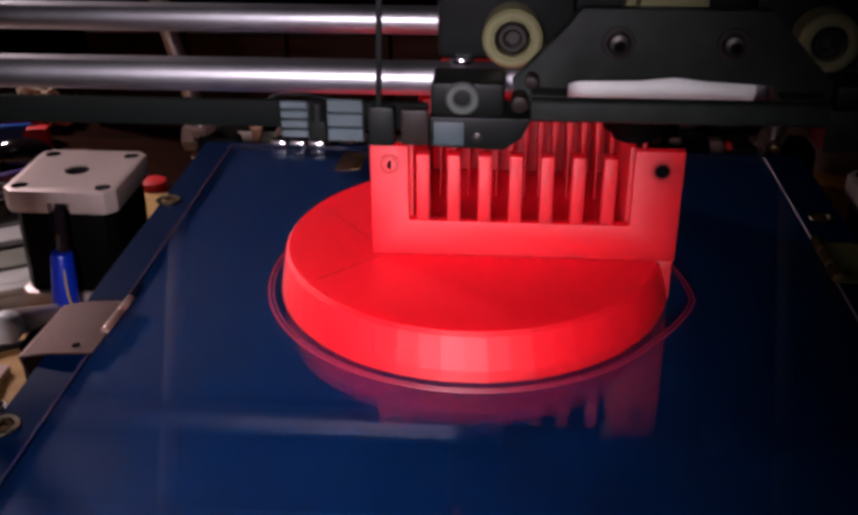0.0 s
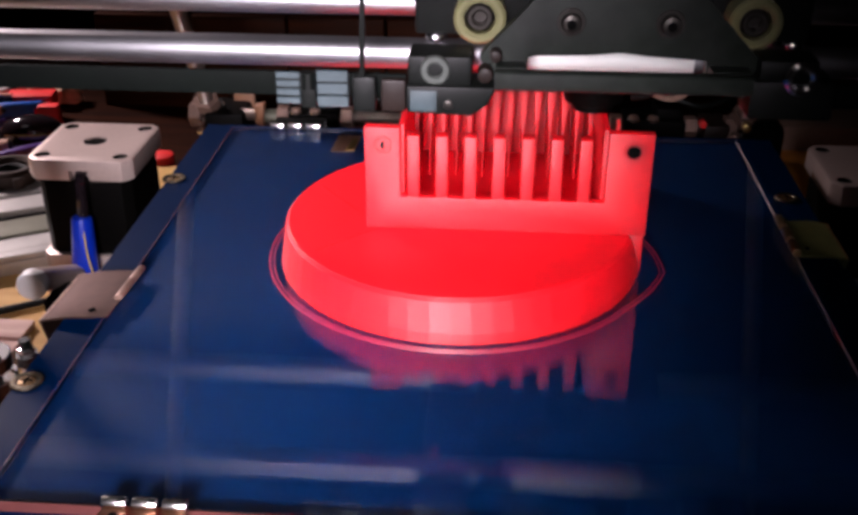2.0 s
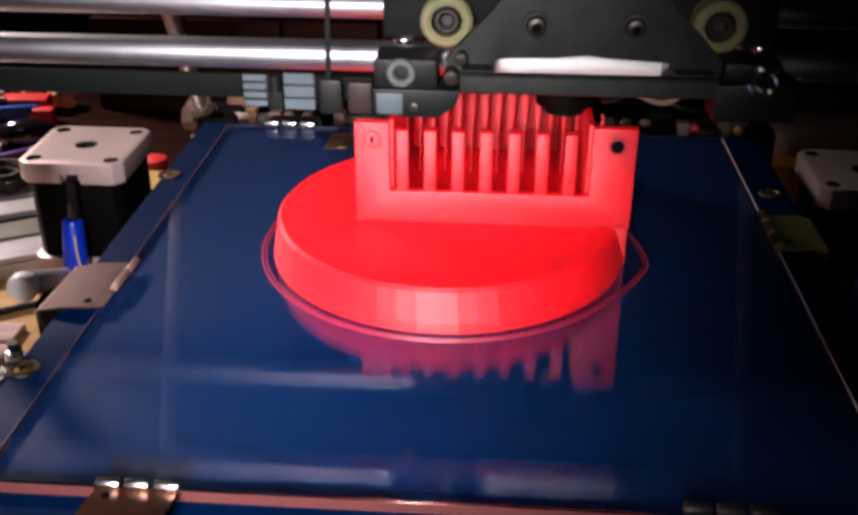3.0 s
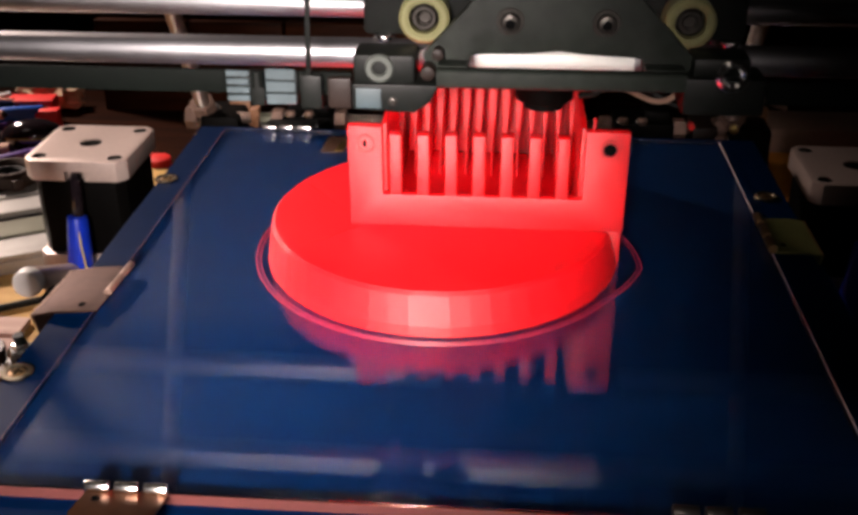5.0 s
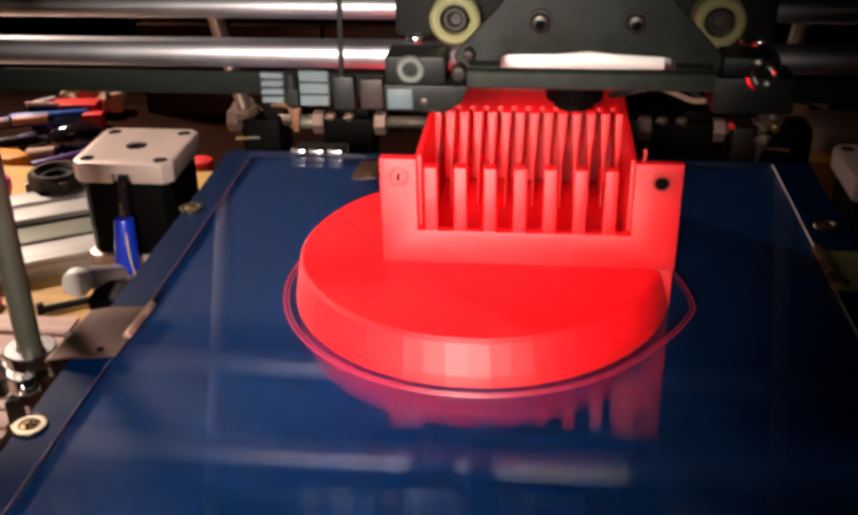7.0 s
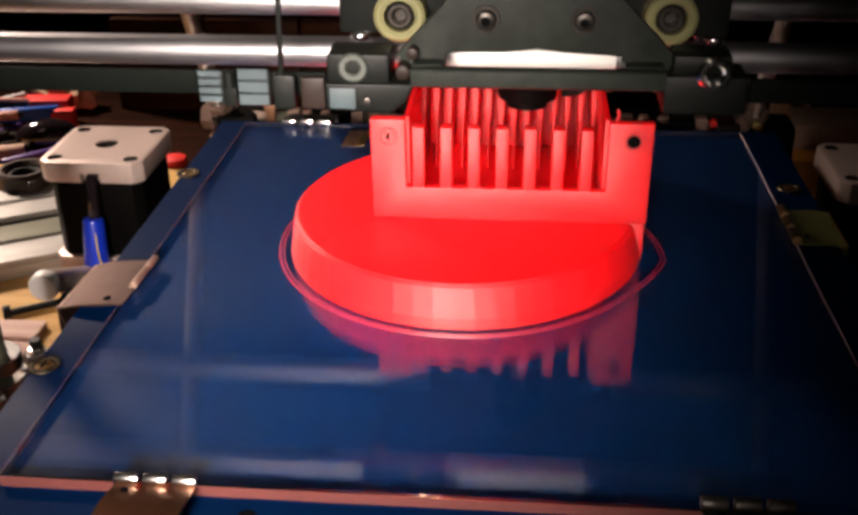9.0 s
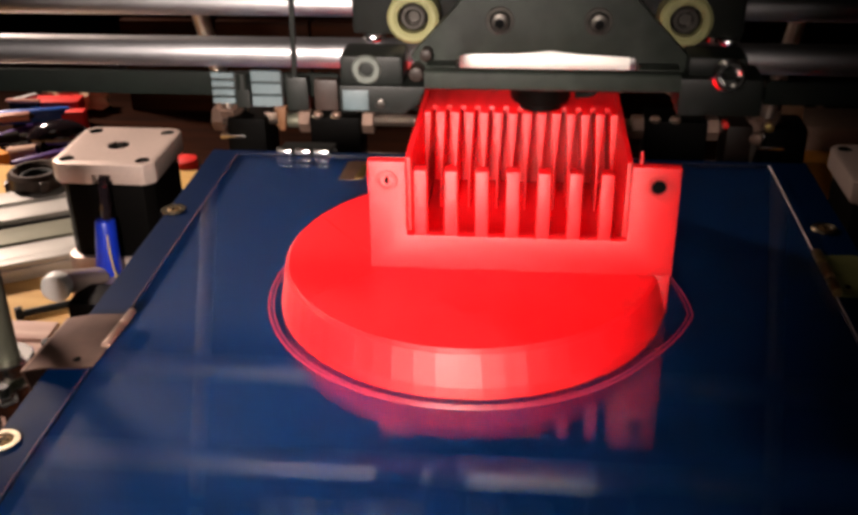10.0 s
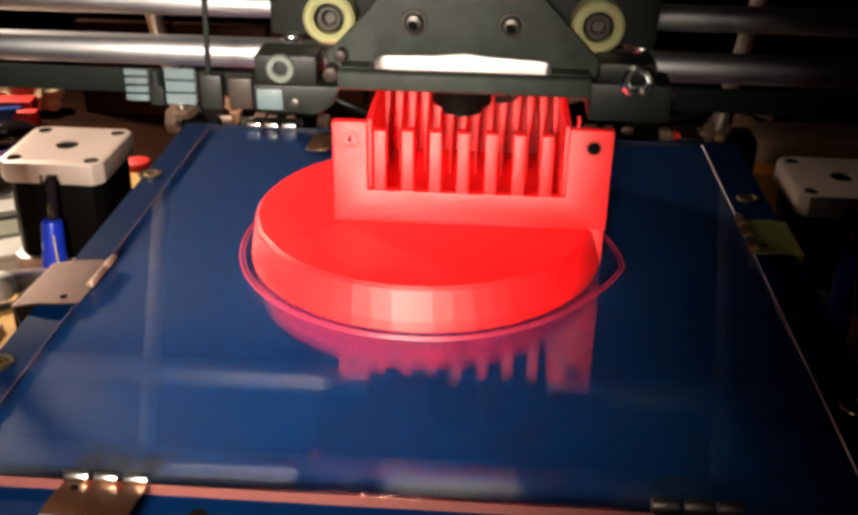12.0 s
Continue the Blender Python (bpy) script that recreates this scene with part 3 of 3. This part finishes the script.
# ---- the carriage, which steps along the rods ----
def build_carriage():
    c = thing("print_carriage", (126.5, 112, 62), "charcoal printed carriage with hot end on the guide rods", "print carriage")
    part("front_plate", prism([(97, 66), (105, 66), (105.4, 73.9), (107, 74.4), (120, 74.8), (127.5, 75.6), (134, 74.9), (145.5, 74.3), (148, 73.9), (148.6, 66),
                               (157, 66), (161, 74), (149, 86.5), (147, 88.6), (145.6, 89.8), (107.6, 89.8), (106.4, 88.6), (105, 86.5), (93.5, 74)], "y", 66.5, 70, 0.25), CHARCOAL, c)
    lip = part("front_lip", prism([(58, 68.6), (58, 72.3), (58.6, 72.8), (61.2, 72.8), (61.2, 67.4), (59.2, 67.9)], "x", 97.5, 158, 0.3), CHARCOAL, c)
    for x0, x1 in ((97.5, 105), (148.6, 158)):
        part("cheek", box(x0, x1, 61, 66.7, 67.4, 73.0, 0.3), CHARCOAL, lip)
    for x0, x1 in ((76.5, 107), (146, 176)):
        part("bearing_housing", box(x0, x1, 82.5, 146, 74.5, 112, 1.5), BLACK, c)
    part("housing_bridge", box(107.1, 145.9, 90, 146, 76, 112, 1), BLACK, c)
    part("filament_guide", join(box(119.5, 133.5, 72.5, 80, 86, 95, 1.2), box(117.5, 135.5, 80, 90.2, 84, 97, 1)), IVORY, c, "yellowed ivory filament guide block")
    part("underside_plate", box(95, 159, 94, 150, 61, 66.2, 1), CHARCOAL, c)
    for x in (93.3, 160.1):
        b = part("bushing", ring((x, 77.5, 81.2), (0, 1, 0), 6.5, 4.0, 8, soft=1.2), IVORY, c, "ivory plastic ring round a cap screw")
        part("cap_screw", join(ring((x, 77.0, 81.2), (0, 1, 0), 3.4, 1.6, 5, soft=0.6), rod((x, 77.4, 81.2), (x, 84, 81.2), 3.2, seg=20)), DARKSTEEL, b)
        part("inner_ring", ring((x, 75.8, 81.2), (0, 1, 0), 4.6, 3.9, 4), IVORY, b)
    for x in (115.2, 138.6):
        s = part("plate_screw", rod((x, 63.6, 82.9), (x, 66.6, 82.9), 2.4, seg=24, bevel=0.9), DARKSTEEL, c)
        part("socket", rod((x, 63.5, 82.9), (x, 63.9, 82.9), 1.3, seg=6), HOLE, s)
        part("washer", ring((x, 66.3, 82.9), (0, 1, 0), 3.4, 2.4, 0.6), DARKSTEEL, s)
    # thin white sleeve added for the rod's highlight seen through the front slot
    part("glare_sleeve", ring((125.9, 86, 68.6), (1, 0, 0), 4.4, 4.03, 44.6, seg=48, soft=0.6), SLEEVE, c, "white sleeve added for the bright glare on the guide rod")
    # belt clamps either side
    lug = part("belt_clamp", join(box(76.4, 92, 62, 74, 67.5, 75, 1.2), prism([(76.2, 61.2), (92, 60.6), (96, 63.5), (98, 68), (76.2, 68)], "y", 60.6, 73, 0.8)), BLACK, c)
    part("nut", ring((83.2, 61.4, 71.9), (0, 1, 0), 3.6, 1.7, 1.6, seg=24), DULL, lug)
    part("tape_patch", box(77.2, 83.6, 60.2, 60.7, 61.8, 67.0, 0.2), PALEBLUE, lug)
    part("clamp_screw", rod((86.5, 60.0, 63.6), (86.5, 61, 63.6), 1.2, seg=12, bevel=0.3), DARKSTEEL, lug)
    part("pink_bolt", join(rod((95.2, 61.5, 70.6), (95.2, 67, 70.6), 1.9, seg=14, bevel=0.5), rod((97.6, 62.5, 75.0), (97.6, 67, 75.0), 1.5, seg=14, bevel=0.4)), UMBER, lug)
    lug2 = part("belt_clamp", join(box(158, 178, 61, 74, 61.5, 71.0, 1.2), box(160, 174, 63, 74, 70.5, 75.5, 1.2)), BLACK, c)
    part("nut", ring((169.3, 60.6, 72.0), (0, 1, 0), 4.1, 1.9, 2.2, seg=28, soft=0.9), CHROME, lug2)
    # belt teeth wrapped in tape, and the dark keeper between
    for x0, x1, nrows, hh in ((44.2, 50.6, 4, 0.8), (54.2, 62.4, 3, 1.4)):
        tp = part("belt_end", box(x0, x1, 61.0, 62.3, 62.6, 70.6, 0.3), BLACK, c)
        for k in range(nrows):
            z = 63.6 + 6.4 * k / (nrows - 1)
            part("tooth", box(x0 + 0.3, x1 - 0.3, 60.3, 61.1, z - hh, z + hh, 0.2, 1), PALEBLUE, tp)
    part("belt_keeper", join(box(50.6, 54.2, 60.0, 62.3, 61.8, 71.0, 0.6), rod((52.6, 60.0, 71.0), (52.6, 60, 67), 1.6, seg=12)), BLACK, c)
    part("cord_lock", box(63.2, 69.0, 59.2, 62.3, 61.4, 70.4, 1.2), BLACK, c)
    part("brown_lug", box(70.2, 76.2, 59.8, 62.3, 61.6, 69.6, 0.8), UMBER, c)
    part("cable_tie", prism([(65.0, 69), (66.2, 69), (67.4, 112), (66.2, 112)], "y", 59.6, 60.8, 0.15), BLACK, c)
    for x in (82.0, 172.5):
        part("clamp_screw", rod((x, 84.2, 72.9), (x, 84.2, 74.6), 2.9, seg=20, bevel=0.5), CHROME, c)
    # unseen bolts under the housings, added for glints in the glass
    for x in (81.3, 170.3):
        part("glint_bolt", join(rod((x, 95, 69.6), (x, 95, 75), 1.5, seg=18, bevel=0.3), rod((x, 95, 67.6), (x, 95, 70), 2.4, seg=18, bevel=0.6)), CHROME, c)
    # hot end
    h = part("hot_end", join(rod((126, 111, 48.6), (126, 111, 66), 8.6, seg=32, bevel=1.0), rod((126, 111, 46.4), (126, 111, 48.8), 6, seg=24)), MOTORBLACK, c)
    part("nozzle", rod((126, 111, 44.4), (126, 111, 47), 0.8, 3.2, seg=16), BRASS, h)
    part("heater_lead", tube([(136, 104, 52), (141, 102, 54), (145, 104, 60), (146, 108, 66)], 1.0), BLACK, h)
    CARRIAGE_THINGS.append(c)


def build_belt():
    """The belt, gripped at both ends by the carriage and drawn along with it."""
    belt = thing("drive_belt", (85, 63, 67), "black rubber drive belt clamped to the print carriage", "belt")
    for x0, x1 in ((-215, 76), (178.4, 370)):
        part("strand", box(x0, x1, 62.4, 63.6, 64.3, 70.2, 0.2), RUBBER, belt)
        teeth = bmesh.new()
        for k in range(int((x1 - x0) / 2.5)):
            x = x0 + 0.5 + 2.5 * k
            f = [teeth.verts.new((x + a, y, z)) for a, y in ((0, 63.6), (0.3, 64.4), (1.1, 64.4), (1.4, 63.6)) for z in (64.4, 70.1)]
            for i in (0, 2, 4):
                teeth.faces.new((f[i], f[i + 1], f[i + 3], f[i + 2]))
        part("toothed_face", teeth, RUBBER, belt)
    CARRIAGE_THINGS.append(belt)


build_carriage()
build_belt()


# ---- things on the table ----
def build_clutter():
    solid("birch_board", box(-330, -58, 70, 312, -79.9, -62, 0.8), BOARD, (-190, 190, -80), "pale birch board lying on the table", "board")
    r = thing("bearing_ring", (-124, 261, -62), "dark brown metal bearing ring lying on the board", "bearing")
    part("outer_ring", ring((-124, 261, -52), (0, 0, 1), 13.4, 8.4, 20, soft=2.4), BROWN, r)
    part("inner_ring", ring((-124, 261, -53), (0, 0, 1), 8.3, 5.4, 17, soft=1), BLACK, r)
    for k in range(7):
        a = 0.9 * k + 0.2 * (k % 2)
        cx, cy = -124 + 13.0 * math.cos(a), 261 + 13.0 * math.sin(a)
        part("clamp_lug", turned(box(-2.4, 2.0, -2.6, 2.6, -61.9, -44.2 - 2.2 * (k % 3), 1.0), zrot(math.degrees(a), cx, cy)), (BROWN, UMBER)[k % 2], r)
    cp = thing("bottle_cap", (-156, 262, -62), "small magenta plastic cap on a clear neck", "cap")
    part("cap", rod((-156, 262, -56), (-156, 262, -48), 6.4, seg=24, bevel=1.5), MAGENTA, cp)
    part("neck", rod((-156, 262, -62), (-156, 262, -56), 5.4, seg=24), KRAFT, cp)
    m = zrot(29, -128, 212)
    a = thing("aluminium_profile", (-128, 212, -62), "grooved aluminium profile lying on the board", "profile")
    part("core", turned(box(-75, 52, -36, 36, -61.9, -56, 0.8), m), ALU_LIGHT, a)
    for y0, y1, z1 in ((22, 36, -49.5), (5, 20, -50.5), (-36, -30, -53)):
        part("rib", turned(box(-75, 52, y0, y1, -56, z1, 1.2), m), ALU_LIGHT, a)
    # grey groove and dark strips: shade of the profile's grooves put into colour
    part("groove", turned(box(-75, 52, -14, 3, -56, -53.5, 0.8), m), GREYROD, a)
    for y, zt in ((20.8, -54.0), (4.2, -53.2), (-15.0, -55.0), (-29.4, -55.2)):
        part("slot_shade", turned(box(-75, 52, y - 0.7, y + 0.7, -56.2, zt, 0.1, 1), m), DARKSTEEL, a)
    part("side_rail", turned(box(-75, 52, -28, -16, -56, -54.2, 0.6), m), ALU_LIGHT, a)
    s = thing("machine_screw", (-82, 166, -62), "black machine screw lying on the board", "screw")
    part("shank", rod((-86, 157.4, -60.2), (-60, 173, -60.2), 1.5, seg=14), BLACK, s)
    part("head", rod((-88.6, 155.8, -59.6), (-86, 157.4, -59.6), 2.7, seg=16, bevel=0.5), BLACK, s)
    solid("knot_hole", rod((-84, 176, -62.05), (-84, 176, -61.9), 2.0, seg=16), BROWN, (-84, 176, -62), "small dark knot in the birch board", "knot")
    solid("magenta_strip", box(-150, -107, 153, 164, -62, -58, 1), MAGENTA, (-120, 158, -62), "magenta plastic strip on the board", "strip")
    f = thing("laminate_offcut", (-90, 115, -62), "stack of pinkish laminate strips on the board", "offcut")
    y, k = 58.0, 0
    while y < 149:
        wd = (7.5, 3.2, 5.4, 9.0, 2.6, 6.2)[k % 6]
        z1 = -56.0 - 0.035 * (y - 58) + 0.8 * math.sin(2.3 * k)
        part("strip", turned(box(-64 - 2 * (k % 3), 7 - 0.6 * k, -wd / 2, wd / 2 - 0.5, -61.9, z1, 0.5), zrot(1.6 * math.sin(1.7 * k), -66, y + wd / 2)),
             (PINKWOOD, CLIPSTEEL)[k % 6 == 4], f)
        y, k = y + wd, k + 1
    # the far tool heap
    pk = thing("card_packet", (-183, 425, -80), "red and blue printed card packet on the table", "packet")
    part("card", turned(box(-15, 14, -6, 8, -80, -62, 1), zrot(6, -184, 420)), REDCARD, pk)
    part("side_card", turned(box(8, 20, -12, -4, -80, -64, 0.8), zrot(6, -182, 412)), REDCARD, pk)
    part("flap", turned(box(-30, 8, -9.5, -7.5, -72, -66, 0.4), zrot(10, -186, 412)), BLUEPEN, pk)
    for x0, y0, x1, y1, zz, rr, mt, lb in ((-219, 398, -172, 408, -66, 2.6, BLUEPEN, "blue pen lying on the tool heap"), (-214, 392, -192, 396, -66, 3.0, SALMON, "pinkish brown pen lying on the tool heap"),
                                           (-218, 421, -204, 433, -66, 2.4, WHITE, "white pen lying on the tool heap"), (-182, 343, -150, 368, -76, 3.2, PURPLE, "dark purple marker lying on the table"),
                                           (-192, 361, -175, 364, -76, 4.2, KRAFT, "grey-brown stub lying on the table"), (-162, 341, -150, 352, -77, 2.6, ORANGE, "orange stick lying on the table"),
                                           (-232, 402, -216, 408, -72, 4.0, BLUEPEN, "blue pen lying on the tool heap"), (-240, 392, -222, 404, -72, 3.6, KRAFT, "pale pen lying on the tool heap")):
        pen = thing("pen", ((x0 + x1) / 2, (y0 + y1) / 2, zz - rr), lb, "pen", "pens")
        part("barrel", rod((x0, y0, zz), (x1, y1, zz + 1), rr, seg=16, bevel=0.8), mt, pen)
        part("tip", rod((x1, y1, zz + 1), (x1 + (x1 - x0) * 0.12, y1 + (y1 - y0) * 0.12, zz + 1), rr * 0.8, rr * 0.2, seg=12), DARKSTEEL, pen)
    bc = thing("black_case", (-203, 415, -80), "small black case with a pale upper edge in the tool heap", "case")
    part("body", box(-213, -193, 411, 419, -80, -62, 1), BLACK, bc)
    part("edge_strip", box(-213.5, -192.5, 410, 413, -61.9, -59.8, 0.5), SALMON, bc)
    bm = bmesh.new()
    bmesh.ops.create_uvsphere(bm, u_segments=32, v_segments=16, radius=1)
    for v in bm.verts:
        v.co = Vector((v.co.x * 19, v.co.y * 11, max(v.co.z, -0.6) * 11.5))
    solid("computer_mouse", turned(bm, zrot(14, -168, 380, -73)), GLOSSBLACK, (-168, 380, -80), "glossy black rounded computer mouse", "mouse")
    bm = bmesh.new()
    bmesh.ops.create_icosphere(bm, subdivisions=4, radius=1)
    for v in bm.verts:
        k = 1 + 0.35 * noise.noise(v.co * 2.4) + 0.22 * noise.noise(v.co * 6)
        v.co = Vector((v.co.x * 21 * k, v.co.y * 12 * k, max(v.co.z, -0.5) * 15 * k))
    solid("crumpled_paper", turned(bm, Matrix.Translation((-188, 452, -72))), CREAM, (-194, 448, -80), "crumpled cream paper on the table", "paper", smooth=25)
    solid("tool_handle", turned(prism([(-24, -6), (8, -8), (17, 0), (6, 9), (-24, 11)], "z", -80, -68, 2.0), Matrix.Translation((-198, 344, 0))), ORANGE, (-198, 343, -80), "orange plastic tool handle on the table", "tool")
    solid("orange_cap", rod((-70, 318, -80), (-70, 318, -58), 7, seg=20, bevel=1.5), REDCARD, (-70, 318, -80), "orange-red plastic cap behind the motor", "cap")
    # small tools and offcuts strewn over the heap
    for x0, y0, x1, y1, zz, rr, mt, lb in ((-226, 372, -196, 386, -75, 4.0, UMBER, "dark brown tool handle in the heap"), (-214, 356, -196, 372, -76, 3.2, GLOSSBLACK, "glossy black tool handle in the heap"),
                                           (-178, 330, -158, 338, -77, 2.8, TAN, "tan wooden stick in the heap"), (-206, 380, -190, 402, -73, 2.2, PURPLE, "purple rod lying in the heap"),
                                           (-148, 356, -132, 372, -77, 2.6, UMBER, "dark brown stick beside the motor"), (-158, 392, -136, 398, -77, 3.0, TAN, "tan stick lying behind the mouse"),
                                           (-214, 330, -196, 334, -76, 3.6, ORANGE, "orange stub lying at the board")):
        tool = thing("hand_tool", ((x0 + x1) / 2, (y0 + y1) / 2, zz - rr), lb, "tool", "heap of tools")
        part("handle", rod((x0, y0, zz), (x1, y1, zz + 0.6), rr, rr * 0.8, seg=14, bevel=0.8), mt, tool)
        part("blade", rod((x1, y1, zz + 0.6), (x1 + (x1 - x0) * 0.45, y1 + (y1 - y0) * 0.45, zz + 0.4), rr * 0.35, seg=10), DARKSTEEL, tool)
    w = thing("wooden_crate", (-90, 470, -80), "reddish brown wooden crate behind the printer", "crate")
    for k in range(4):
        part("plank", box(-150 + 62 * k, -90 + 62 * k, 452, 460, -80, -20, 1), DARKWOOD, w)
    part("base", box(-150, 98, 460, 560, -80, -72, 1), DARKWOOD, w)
    # by the shaded motor
    bx = thing("cardboard_box", (275, 360, -80), "small kraft cardboard box with orange side", "box")
    part("carton", box(252, 320, 352, 384, -80, -46, 1), KRAFT, bx)
    part("orange_panel", box(246, 330, 270, 350, -80, -58, 1), ORANGE, bx)
    # loose leads behind the bed
    for k, pts in enumerate((((150, 330, -20), (165, 318, -8), (182, 322, -14), (205, 318, -24), (230, 330, -20)),
                             ((140, 340, -30), (170, 330, -18), (192, 316, -20), (215, 326, -12), (260, 340, -30)),
                             ((-20, 330, -24), (0, 322, -14), (22, 326, -18), (45, 322, -26), (70, 335, -40)))):
        solid("loose_lead", tube(pts, 1.5), (BLACK, KRAFT, BLACK)[k], pts[0], "thin loose cable lead behind the bed", "cable", "loose leads")


build_clutter()


# ---- what moves ----
# how far the bed stands back, in millimetres, at its turning points
BED = [(0.0, -4.6), (0.5, -6.1), (0.65, -7.0), (0.8, -13.5), (0.9, -24.0), (1.0, -34.9), (1.17, -40.3), (2.612, 4.2), (4.105, -42.5),
       (5.606, 3.9), (7.105, -43.2), (8.61, 4.0), (10.117, -43.2), (11.652, 4.0), (12.0, -6.9)]
CAR = [(0.0, 11.9), (0.5, 14.4), (0.75, 13.6), (1.0, 9.6), (1.2, 7.9), (2.55, 8.2), (2.68, 3.8), (4.04, 3.5), (4.17, 0.0), (5.54, 0.0), (5.67, -3.5),
       (7.04, -3.7), (7.17, -7.8), (8.55, -7.8), (8.68, -11.6), (10.05, -11.8), (10.18, -15.8), (11.58, -15.7), (11.72, -19.6), (12.0, -19.6)]


def between(keys, t):
    return float(np.interp(t, [k[0] for k in keys], [k[1] for k in keys]))


def motions():
    times = sorted({round(0.1 * k, 1) for k in range(121)})
    for ob in BED_THINGS:
        b = ob.location.copy()
        walk(ob, [(t, pose(b.x, b.y + between(BED, t) * MM, b.z)) for t in times])
    for ob in CARRIAGE_THINGS:
        b = ob.location.copy()
        walk(ob, [(t, pose(b.x + between(CAR, t) * MM, b.y, b.z)) for t in times])


motions()
